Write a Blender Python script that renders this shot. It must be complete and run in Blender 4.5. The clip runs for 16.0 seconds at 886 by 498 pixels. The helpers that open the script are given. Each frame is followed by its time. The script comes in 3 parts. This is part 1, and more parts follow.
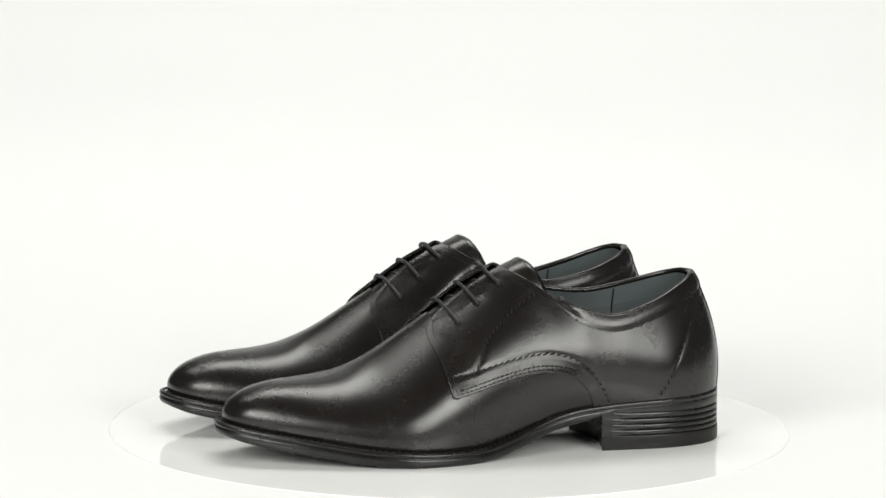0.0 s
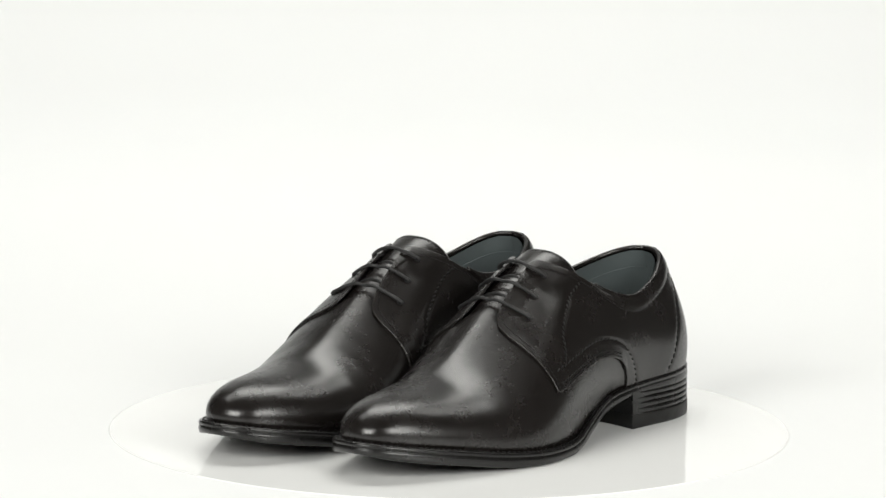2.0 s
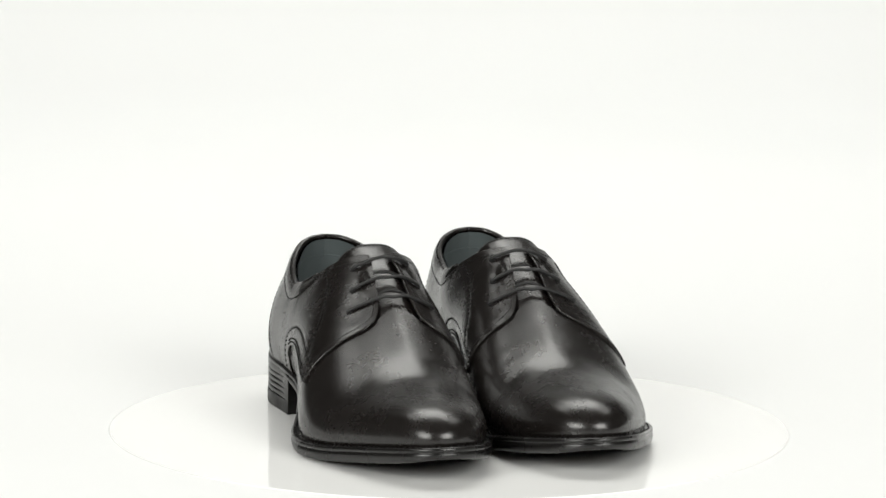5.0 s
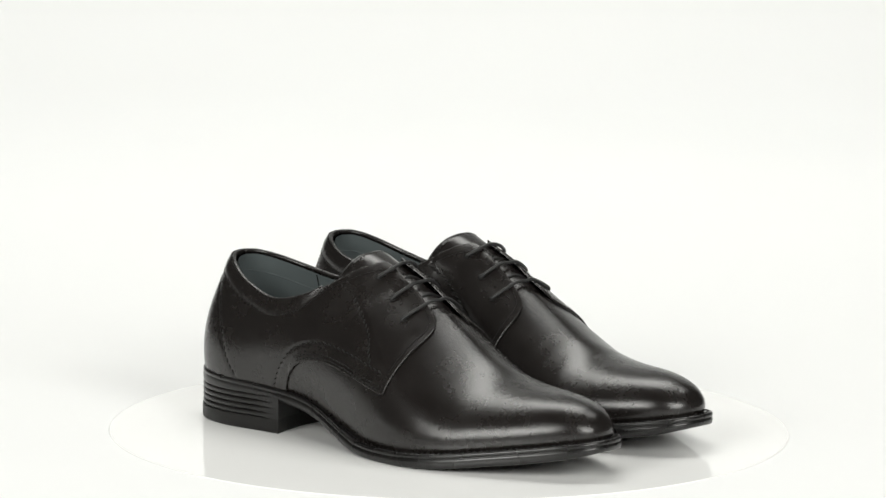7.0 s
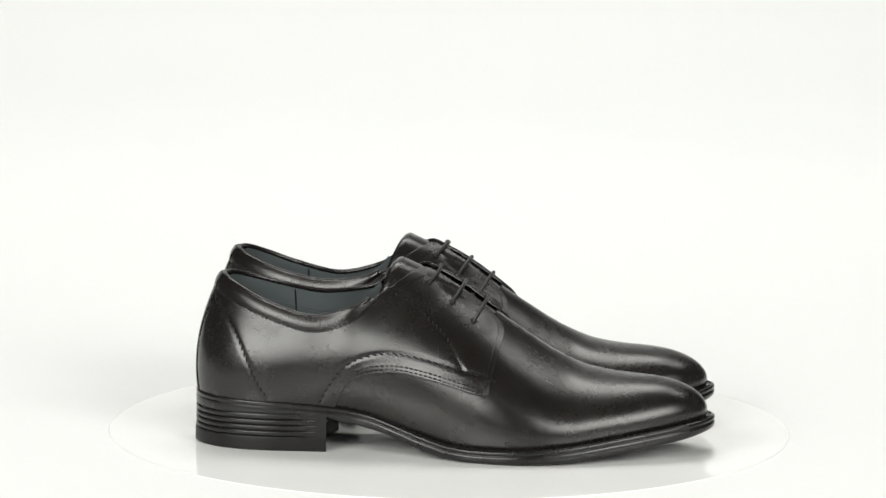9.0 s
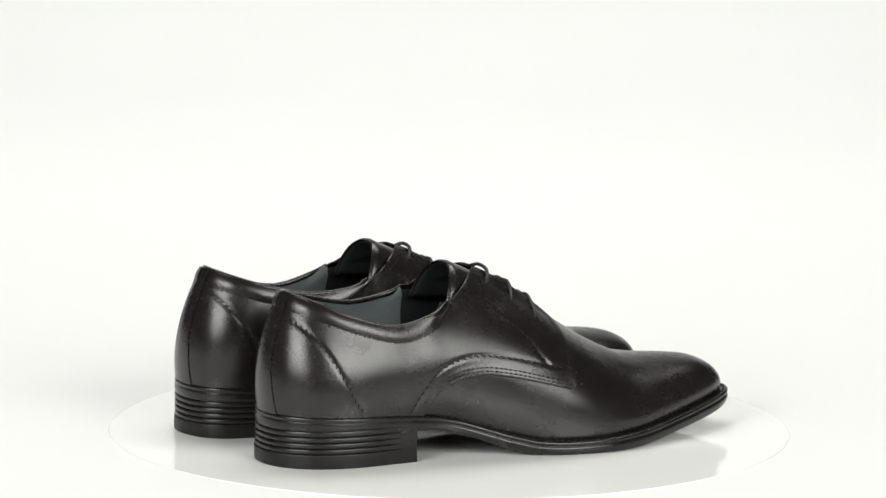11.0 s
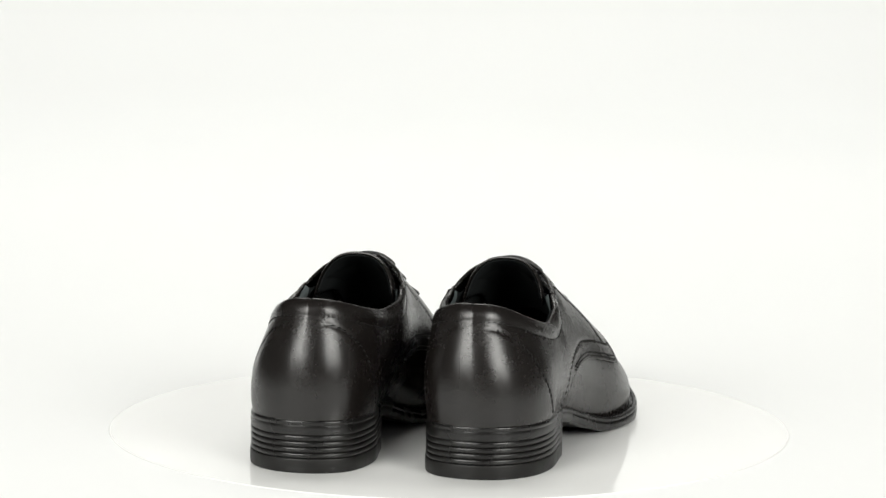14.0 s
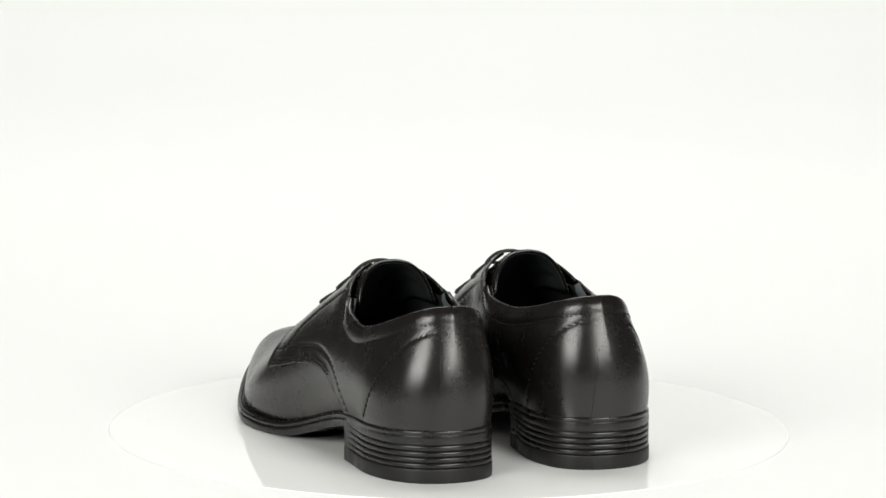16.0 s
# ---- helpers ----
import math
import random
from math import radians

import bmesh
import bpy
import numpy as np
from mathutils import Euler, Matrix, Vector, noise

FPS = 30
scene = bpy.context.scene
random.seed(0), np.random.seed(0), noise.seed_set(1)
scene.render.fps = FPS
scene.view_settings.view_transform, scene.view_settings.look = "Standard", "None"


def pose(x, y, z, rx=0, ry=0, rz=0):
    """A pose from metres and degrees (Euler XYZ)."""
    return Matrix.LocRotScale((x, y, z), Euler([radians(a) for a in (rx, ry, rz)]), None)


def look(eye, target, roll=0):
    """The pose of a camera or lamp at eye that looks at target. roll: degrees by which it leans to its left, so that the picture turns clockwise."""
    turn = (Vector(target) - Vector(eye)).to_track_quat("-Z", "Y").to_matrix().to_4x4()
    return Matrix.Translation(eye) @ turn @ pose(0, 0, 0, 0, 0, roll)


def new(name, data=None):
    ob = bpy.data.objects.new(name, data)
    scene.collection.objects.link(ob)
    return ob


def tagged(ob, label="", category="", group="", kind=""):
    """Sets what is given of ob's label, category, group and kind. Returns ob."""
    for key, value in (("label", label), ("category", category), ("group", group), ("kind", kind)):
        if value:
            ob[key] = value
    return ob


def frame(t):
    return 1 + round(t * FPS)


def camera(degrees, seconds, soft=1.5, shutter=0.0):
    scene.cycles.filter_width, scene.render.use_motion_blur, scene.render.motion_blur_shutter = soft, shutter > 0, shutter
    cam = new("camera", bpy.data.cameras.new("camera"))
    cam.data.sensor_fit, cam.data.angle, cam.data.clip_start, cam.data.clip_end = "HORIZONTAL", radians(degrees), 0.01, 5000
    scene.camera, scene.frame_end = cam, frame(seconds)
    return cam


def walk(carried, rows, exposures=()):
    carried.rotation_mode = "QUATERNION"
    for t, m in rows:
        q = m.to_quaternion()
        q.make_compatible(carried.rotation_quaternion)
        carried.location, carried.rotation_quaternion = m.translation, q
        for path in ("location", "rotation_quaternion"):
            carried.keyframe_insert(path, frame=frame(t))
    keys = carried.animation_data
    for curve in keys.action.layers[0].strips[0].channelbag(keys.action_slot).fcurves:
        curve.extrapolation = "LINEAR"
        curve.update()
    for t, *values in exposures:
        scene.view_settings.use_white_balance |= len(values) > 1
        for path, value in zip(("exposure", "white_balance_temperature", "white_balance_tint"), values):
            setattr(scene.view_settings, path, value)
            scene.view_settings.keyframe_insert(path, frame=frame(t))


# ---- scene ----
cam = camera(9.957, 16.0, soft=1.5)
EYE = (0.0, -3.03, 0.6101)
walk(cam, [(0.0, look(EYE, (-0.00087 * 3.03, -0.0405, 0.1168), 0.527)),
           (16.0, look(EYE, (-0.00087 * 3.03, -0.0405, 0.1168), 0.527))])

# ---- world and lights: a white product studio, softboxes out of view ----
world = bpy.data.worlds.new("studio")
scene.world = world
world.use_nodes = True
world.node_tree.nodes["Background"].inputs[0].default_value = (0.9, 0.95, 1.0, 1)
world.node_tree.nodes["Background"].inputs[1].default_value = 0.05
scene.view_settings.exposure = 0.0


WARM = (1, 1, 0.955)


def softbox(name, eye, target, sx, sy, watts, colour=(1, 0.985, 0.95), spread=180):
    data = bpy.data.lights.new(name, "AREA")
    data.shape, data.size, data.size_y = "RECTANGLE", sx, sy
    data.energy, data.color = watts, colour
    data.spread = math.radians(spread)
    ob = new(name, data)
    ob.matrix_basis = look(eye, target)
    return ob


softbox("softbox_top", (0, 0.95, 2.15), (0, 0.2, 0), 1.6, 0.9, 29.5, WARM)
softbox("softbox_front_west", (-1.2, -1.75, 1.0), (0, 0, 0.05), 1.15, 0.95, 37.5, WARM)
softbox("softbox_front_east", (1.2, -1.75, 1.0), (0, 0, 0.05), 1.15, 0.95, 36, WARM)
softbox("softbox_backdrop_west", (-1.5, 1.2, 2.6), (-0.32, 1.42, 0.0), 1.2, 0.5, 3.6, WARM, 75)
softbox("softbox_backdrop_east", (1.5, 1.2, 2.6), (0.32, 1.42, 0.0), 1.2, 0.5, 3.6, WARM, 75)


# ---- materials ----
def material(name, colour, rough, spec=0.5, bump=(), vary=0.0, vary_scale=30.0, rough_vary=0.0):
    """A node material: base colour with slow variation, and bump from noise layers (scale, strength, distance)."""
    m = bpy.data.materials.new(name)
    m.use_nodes = True
    nt = m.node_tree
    bsdf = nt.nodes["Principled BSDF"]
    bsdf.inputs["Base Color"].default_value = (*colour, 1)
    bsdf.inputs["Roughness"].default_value = rough
    bsdf.inputs["Specular IOR Level"].default_value = spec
    tc = nt.nodes.new("ShaderNodeTexCoord")
    if vary or rough_vary:
        n = nt.nodes.new("ShaderNodeTexNoise")
        n.inputs["Scale"].default_value, n.inputs["Detail"].default_value = vary_scale, 3
        nt.links.new(tc.outputs["Object"], n.inputs["Vector"])
        if vary:
            mix = nt.nodes.new("ShaderNodeMix")
            mix.data_type = "RGBA"
            mix.inputs["A"].default_value = (*[c * (1 - vary) for c in colour], 1)
            mix.inputs["B"].default_value = (*[min(1, c * (1 + vary)) for c in colour], 1)
            nt.links.new(n.outputs["Fac"], mix.inputs["Factor"])
            nt.links.new(mix.outputs["Result"], bsdf.inputs["Base Color"])
        if rough_vary:
            mr = nt.nodes.new("ShaderNodeMapRange")
            mr.inputs["From Min"].default_value, mr.inputs["From Max"].default_value = 0.3, 0.7
            mr.inputs["To Min"].default_value, mr.inputs["To Max"].default_value = rough - rough_vary, rough + rough_vary
            nt.links.new(n.outputs["Fac"], mr.inputs["Value"])
            nt.links.new(mr.outputs["Result"], bsdf.inputs["Roughness"])
    coords = tc.outputs["Object"]
    last = None
    for scale, strength, distance in bump:
        n = nt.nodes.new("ShaderNodeTexNoise")
        n.inputs["Scale"].default_value, n.inputs["Detail"].default_value = scale, 4
        nt.links.new(coords, n.inputs["Vector"])
        b = nt.nodes.new("ShaderNodeBump")
        b.inputs["Strength"].default_value, b.inputs["Distance"].default_value = strength, distance
        nt.links.new(n.outputs["Fac"], b.inputs["Height"])
        if last:
            nt.links.new(last.outputs["Normal"], b.inputs["Normal"])
        last = b
    if last:
        nt.links.new(last.outputs["Normal"], bsdf.inputs["Normal"])
    return m


def add_grain(mat, scale, strength, distance, speckle):
    """Pebbled grain under the material's other relief, and small dull spots that break up the gloss."""
    nt = mat.node_tree
    bsdf = nt.nodes["Principled BSDF"]
    tc = nt.nodes.new("ShaderNodeTexCoord")
    warp = nt.nodes.new("ShaderNodeTexNoise")
    warp.inputs["Scale"].default_value, warp.inputs["Detail"].default_value = scale * 0.35, 2
    nt.links.new(tc.outputs["Object"], warp.inputs["Vector"])
    shift = nt.nodes.new("ShaderNodeVectorMath")
    shift.operation = "MULTIPLY_ADD"
    shift.inputs[1].default_value = (0.0016, 0.0016, 0.0016)
    nt.links.new(warp.outputs["Color"], shift.inputs[0])
    nt.links.new(tc.outputs["Object"], shift.inputs[2])
    cell = nt.nodes.new("ShaderNodeTexNoise")
    cell.inputs["Scale"].default_value, cell.inputs["Detail"].default_value = scale, 1
    cell.inputs["Roughness"].default_value = 0.62
    nt.links.new(shift.outputs["Vector"], cell.inputs["Vector"])
    # the grain is coarser and plainer from patch to patch of the hide
    patch = nt.nodes.new("ShaderNodeTexNoise")
    patch.inputs["Scale"].default_value, patch.inputs["Detail"].default_value = 24, 3
    nt.links.new(tc.outputs["Object"], patch.inputs["Vector"])
    amount = nt.nodes.new("ShaderNodeMapRange")
    amount.inputs["From Min"].default_value, amount.inputs["From Max"].default_value = 0.35, 0.65
    amount.inputs["To Min"].default_value, amount.inputs["To Max"].default_value = strength * 0.75, strength * 1.2
    nt.links.new(patch.outputs["Fac"], amount.inputs["Value"])
    b = nt.nodes.new("ShaderNodeBump")
    b.inputs["Distance"].default_value = distance
    nt.links.new(amount.outputs["Result"], b.inputs["Strength"])
    nt.links.new(cell.outputs["Fac"], b.inputs["Height"])
    old = bsdf.inputs["Normal"].links[0].from_socket
    nt.links.new(old, b.inputs["Normal"])
    nt.links.new(b.outputs["Normal"], bsdf.inputs["Normal"])
    if speckle:
        dust = nt.nodes.new("ShaderNodeTexNoise")
        dust.inputs["Scale"].default_value, dust.inputs["Detail"].default_value = 300, 1
        nt.links.new(tc.outputs["Object"], dust.inputs["Vector"])
        add = nt.nodes.new("ShaderNodeMath")
        add.operation = "MULTIPLY_ADD"
        add.inputs[1].default_value = speckle
        nt.links.new(dust.outputs["Fac"], add.inputs[0])
        nt.links.new(bsdf.inputs["Roughness"].links[0].from_socket, add.inputs[2])
        nt.links.new(add.outputs["Value"], bsdf.inputs["Roughness"])


LEATHER = material("black_leather", (0.0078, 0.0063, 0.0057), 0.225, 0.55,
                   bump=((38, 0.025, 0.003), (150, 0.008, 0.001)), vary=0.3, vary_scale=40, rough_vary=0.04)
add_grain(LEATHER, 1400, 0.16, 0.0004, 0.07)
LINING = material("grey_green_lining", (0.088, 0.104, 0.106), 0.6, 0.35, bump=((1800, 0.15, 0.0003),), vary=0.2)
INNER = material("dark_textile", (0.014, 0.0155, 0.016), 0.85, 0.1, bump=((2500, 0.3, 0.0003),), vary=0.2)
RUBBER = material("black_rubber_sole", (0.0065, 0.006, 0.0058), 0.27, 0.45, bump=((300, 0.06, 0.0008), (900, 0.08, 0.0004)), vary=0.3, rough_vary=0.07)
LIFT_RUBBER = material("dull_black_rubber", (0.009, 0.0085, 0.008), 0.4, 0.33, bump=((260, 0.12, 0.0008), (1100, 0.12, 0.0004)), vary=0.4, vary_scale=90, rough_vary=0.1)
# paler than the hide: the cut edge's highlight is partly in this colour
EDGE_GLINT = material("burnished_leather_edge", (0.016, 0.014, 0.013), 0.24, 0.5, bump=((700, 0.1, 0.0004),), vary=0.4, vary_scale=120)
THREAD = material("black_thread", (0.006, 0.0058, 0.0055), 0.55, 0.26, bump=((1500, 0.2, 0.0003),), vary=0.3, vary_scale=400)
CORD = material("waxed_black_cord", (0.013, 0.013, 0.013), 0.5, 0.4, bump=((2600, 0.35, 0.0004),), vary=0.2, vary_scale=300)
DISC = material("glossy_white_acrylic", (0.935, 0.935, 0.925), 0.03, 0.5, vary=0.01, vary_scale=6)
# rim: the disc's acrylic, darkened to cancel the bright line lamps draw on it
RIM_TONE = material("sawn_acrylic_edge", (0.86, 0.86, 0.852), 0.35, 0.4, vary=0.03, vary_scale=60)
PAPER = material("white_backdrop_paper", (0.835, 0.84, 0.838), 0.7, 0.3, bump=((120, 0.05, 0.0006),), vary=0.012, vary_scale=3)
WALL = material("studio_wall_paint", (0.2, 0.2, 0.198), 0.85, 0.3, bump=((90, 0.1, 0.001),), vary=0.1, vary_scale=4)


# ---- building helpers ----
def part(name, bm, mat, parent=None, label="", smooth=True):
    """One bmesh, in millimetres, as one mesh object under its thing."""
    me = bpy.data.meshes.new(name)
    bm.to_mesh(me)
    bm.free()
    me.transform(Matrix.Scale(0.001, 4))
    if smooth:
        me.polygons.foreach_set("use_smooth", [True] * len(me.polygons))
    me.materials.append(mat)
    ob = new(name, me)
    ob.parent = parent
    if label:
        tagged(ob, label)
    return ob


def pchip(xs, ys):
    """A monotone cubic through the points; ys may have columns."""
    xs, ys = np.asarray(xs, float), np.asarray(ys, float)
    flat = ys.ndim == 1
    ys = ys.reshape(len(xs), -1)
    h = np.diff(xs)[:, None]
    d = np.diff(ys, axis=0) / h
    m = np.zeros_like(ys)
    m[0], m[-1] = d[0], d[-1]
    a, b = d[:-1], d[1:]
    w1, w2 = 2 * h[1:] + h[:-1], h[1:] + 2 * h[:-1]
    ok = a * b > 0
    m[1:-1][ok] = ((w1 + w2) / (w1 / np.where(ok, a, 1) + w2 / np.where(ok, b, 1)))[ok]

    def f(x):
        x = np.clip(np.asarray(x, float), xs[0], xs[-1])
        i = np.clip(np.searchsorted(xs, x, side="right") - 1, 0, len(xs) - 2)
        t = ((x - xs[i]) / h[i, 0])[..., None]
        r = (ys[i] * (1 + 2 * t) * (1 - t) ** 2 + m[i] * h[i] * t * (1 - t) ** 2
             + ys[i + 1] * t * t * (3 - 2 * t) + m[i + 1] * h[i] * t * t * (t - 1))
        return r[..., 0] if flat else r
    return f


def smooth_line(points, step):
    """Catmull-Rom through points, resampled at even steps."""
    p = np.asarray(points, float)
    q = np.vstack([2 * p[0] - p[1], p, 2 * p[-1] - p[-2]])
    out = []
    for i in range(1, len(q) - 2):
        for t in np.linspace(0, 1, 24, endpoint=False):
            out.append(0.5 * (2 * q[i] + (q[i + 1] - q[i - 1]) * t + (2 * q[i - 1] - 5 * q[i] + 4 * q[i + 1] - q[i + 2]) * t * t
                              + (3 * q[i] - q[i - 1] - 3 * q[i + 1] + q[i + 2]) * t ** 3))
    out = np.array(out + [p[-1]])
    s = np.r_[0, np.cumsum(np.linalg.norm(np.diff(out, axis=0), axis=1))]
    n = max(2, int(round(s[-1] / step)) + 1)
    return np.stack([np.interp(np.linspace(0, s[-1], n), s, out[:, k]) for k in range(out.shape[1])], 1)


def tube(bm, path, radius, sides=8, closed_ends=True):
    """A round cord along a path of points; radius may vary along it."""
    path = [Vector(p) for p in path]
    rad = radius if hasattr(radius, "__len__") else [radius] * len(path)
    rings, ref = [], None
    for i, p in enumerate(path):
        d = (path[min(i + 1, len(path) - 1)] - path[max(i - 1, 0)]).normalized()
        if ref is None:
            ref = d.orthogonal().normalized()
        ref = (ref - d * ref.dot(d)).normalized()
        side = d.cross(ref)
        rings.append([bm.verts.new(p + (ref * math.cos(a) + side * math.sin(a)) * rad[i])
                      for a in (2 * math.pi * k / sides for k in range(sides))])
    for a, b in zip(rings, rings[1:]):
        for k in range(sides):
            bm.faces.new((a[k], a[(k + 1) % sides], b[(k + 1) % sides], b[k]))
    if closed_ends:
        bm.faces.new(rings[0][::-1])
        bm.faces.new(rings[-1])


def loft(bm, loops, closed=True):
    rows = [[bm.verts.new(p) for p in loop] for loop in loops]
    n = len(rows[0])
    for a, b in zip(rows, rows[1:]):
        for k in range(n if closed else n - 1):
            bm.faces.new((a[k], a[(k + 1) % n], b[(k + 1) % n], b[k]))
    return rows


# ---- the shoe's plan, in millimetres: x from heel to toe, y to the outer side, z up ----
LATERAL = [(0, 0), (2.8, 13.6), (10.6, 24.8), (24, 33.4), (45, 37.8), (75, 36.5), (105, 36), (135, 43.5), (170, 55.5), (200, 59.5),
           (225, 55.4), (250, 46), (275, 34.8), (296, 23), (308, 11.4), (311.5, -2)]
MEDIAL = [(0, 0), (2, -14), (9, -26), (22, -33), (45, -36), (75, -32), (105, -29), (135, -33), (170, -44), (200, -50),
          (228, -50), (255, -45), (278, -37), (297, -27), (307.5, -16), (311.5, -2)]
WELT_Z = pchip((0, 25, 60, 92, 109, 126, 143, 160, 177, 195, 227, 260, 280, 295, 312),
               (31.2, 30.2, 28.9, 26.2, 23, 17.8, 12.4, 8.8, 8, 8.3, 10.4, 15, 18, 20.3, 23))
SOLE_Z = pchip((0, 80, 90, 103, 119, 133, 153, 172, 200, 227, 260, 285, 300, 312),
               (21.5, 20.5, 18.5, 16, 12, 7, 1.5, 0, 0, 1.5, 6, 9.8, 12.6, 16))


def outline_fn(points, other):
    line = smooth_line([other[2], other[1]] + points + [other[-2], other[-3]], 0.25)
    ends = [int(np.argmin(np.hypot(line[:, 0] - p[0], line[:, 1] - p[1]))) for p in (points[0], points[-1])]
    line = line[ends[0]:ends[1] + 1]
    line[0], line[-1] = points[0], points[-1]
    s = np.r_[0, np.cumsum(np.linalg.norm(np.diff(line, axis=0), axis=1))]
    d = np.gradient(line, axis=0)
    d /= np.linalg.norm(d, axis=1)[:, None]
    nrm = np.stack([-d[:, 1], d[:, 0]], 1) * (1 if points[1][1] > 0 else -1)
    # both ends lie on the shoe's middle line
    nrm[0], nrm[-1] = (-1, 0), (1, 0)

    def f(q):
        q = np.clip(q, 0, 1) * s[-1]
        p = np.stack([np.interp(q, s, line[:, 0]), np.interp(q, s, line[:, 1])], 1)
        n = np.stack([np.interp(q, s, nrm[:, 0]), np.interp(q, s, nrm[:, 1])], 1)
        return p, n / np.linalg.norm(n, axis=1)[:, None]
    return f, s[-1]


OUT_L, LEN_L = outline_fn(LATERAL, MEDIAL)
OUT_M, LEN_M = outline_fn(MEDIAL, LATERAL)


def closed_outline(n, inset):
    """The sole's outline as a closed loop of plan points, drawn in by an inset."""
    q = np.linspace(0, 1, n)
    a, na = OUT_L(q)
    b, nb = OUT_M(q[1:-1])
    p, nn = np.vstack([a, b[::-1]]), np.vstack([na, nb[::-1]])
    return p - nn * inset


# where each column of the upper starts on the outline (length from the heel) and where it ends
FOOT_L = (0, 16, 30, 45, 69, 98, 117, 130, 143, 156, 170, 200, 229, 253, 278, 305, 329, 347, 362)
FOOT_M = (0, 14, 28, 43, 66, 95, 114, 127, 140, 153, 167, 197, 226, 250, 275, 301, 323, 339, 354)
RIDGE = [(123, -6.5, 111), (150, -6.5, 100), (190, -5.5, 74.0), (217, -4.5, 57.5), (237, -3.5, 48.8), (252, -3, 46.4), (262, -2.5, 45.6),
         (268, -2, 45.2), (272, -2, 45)]
TOP_L = [(15, -4, 99.5), (17, 4, 99), (22, 11.5, 97), (30, 17.5, 93.5), (47, 24.8, 86.5), (74, 29.5, 80), (96, 29.5, 84.5), (109, 25.5, 90),
         (114.5, 19.5, 98.6), (119.5, 9, 107.8)] + RIDGE
TOP_M = [(15, -4, 99.5), (17, -12, 99), (22, -19.5, 97.2), (30, -25.5, 94.5), (47, -32, 89.5), (74, -35.5, 85), (96, -39, 87), (109, -38, 91.5),
         (114.5, -33, 99), (119.5, -22.5, 107.8)] + RIDGE
RISE = pchip((0, 5, 8, 10, 12, 13, 16, 18), (0.42, 0.44, 0.5, 0.56, 0.54, 0.5, 0.48, 0.42))
BULGE = pchip((0, 4, 7, 9, 10.5, 12, 14, 16, 18), (3.5, 6.5, 14, 15, 13, 11, 8, 6, 5))
INNER_BULGE = pchip((0, 6, 8, 10, 12, 14, 18), (0, 1, 4.5, 10, 9.5, 1.5, 0))
SPREAD = pchip((10, 11, 12, 13, 14, 16, 18), (17, 13, 8, 13, 25, 26, 26))
INNER_SPREAD = pchip((10, 11, 12, 13, 14, 18), (25, 22, 14, 13, 25, 26))
ROWS = 120
YC = -6.5


def even(p, sigma):
    """Evens out a closed ring of points round the shoe."""
    r = int(3 * sigma)
    w = np.exp(-0.5 * (np.arange(-r, r + 1) / sigma) ** 2)
    w /= w.sum()
    q = np.vstack([p[-r:], p, p[:r]])
    return np.stack([np.convolve(q[:, k], w, "valid") for k in range(3)], 1)


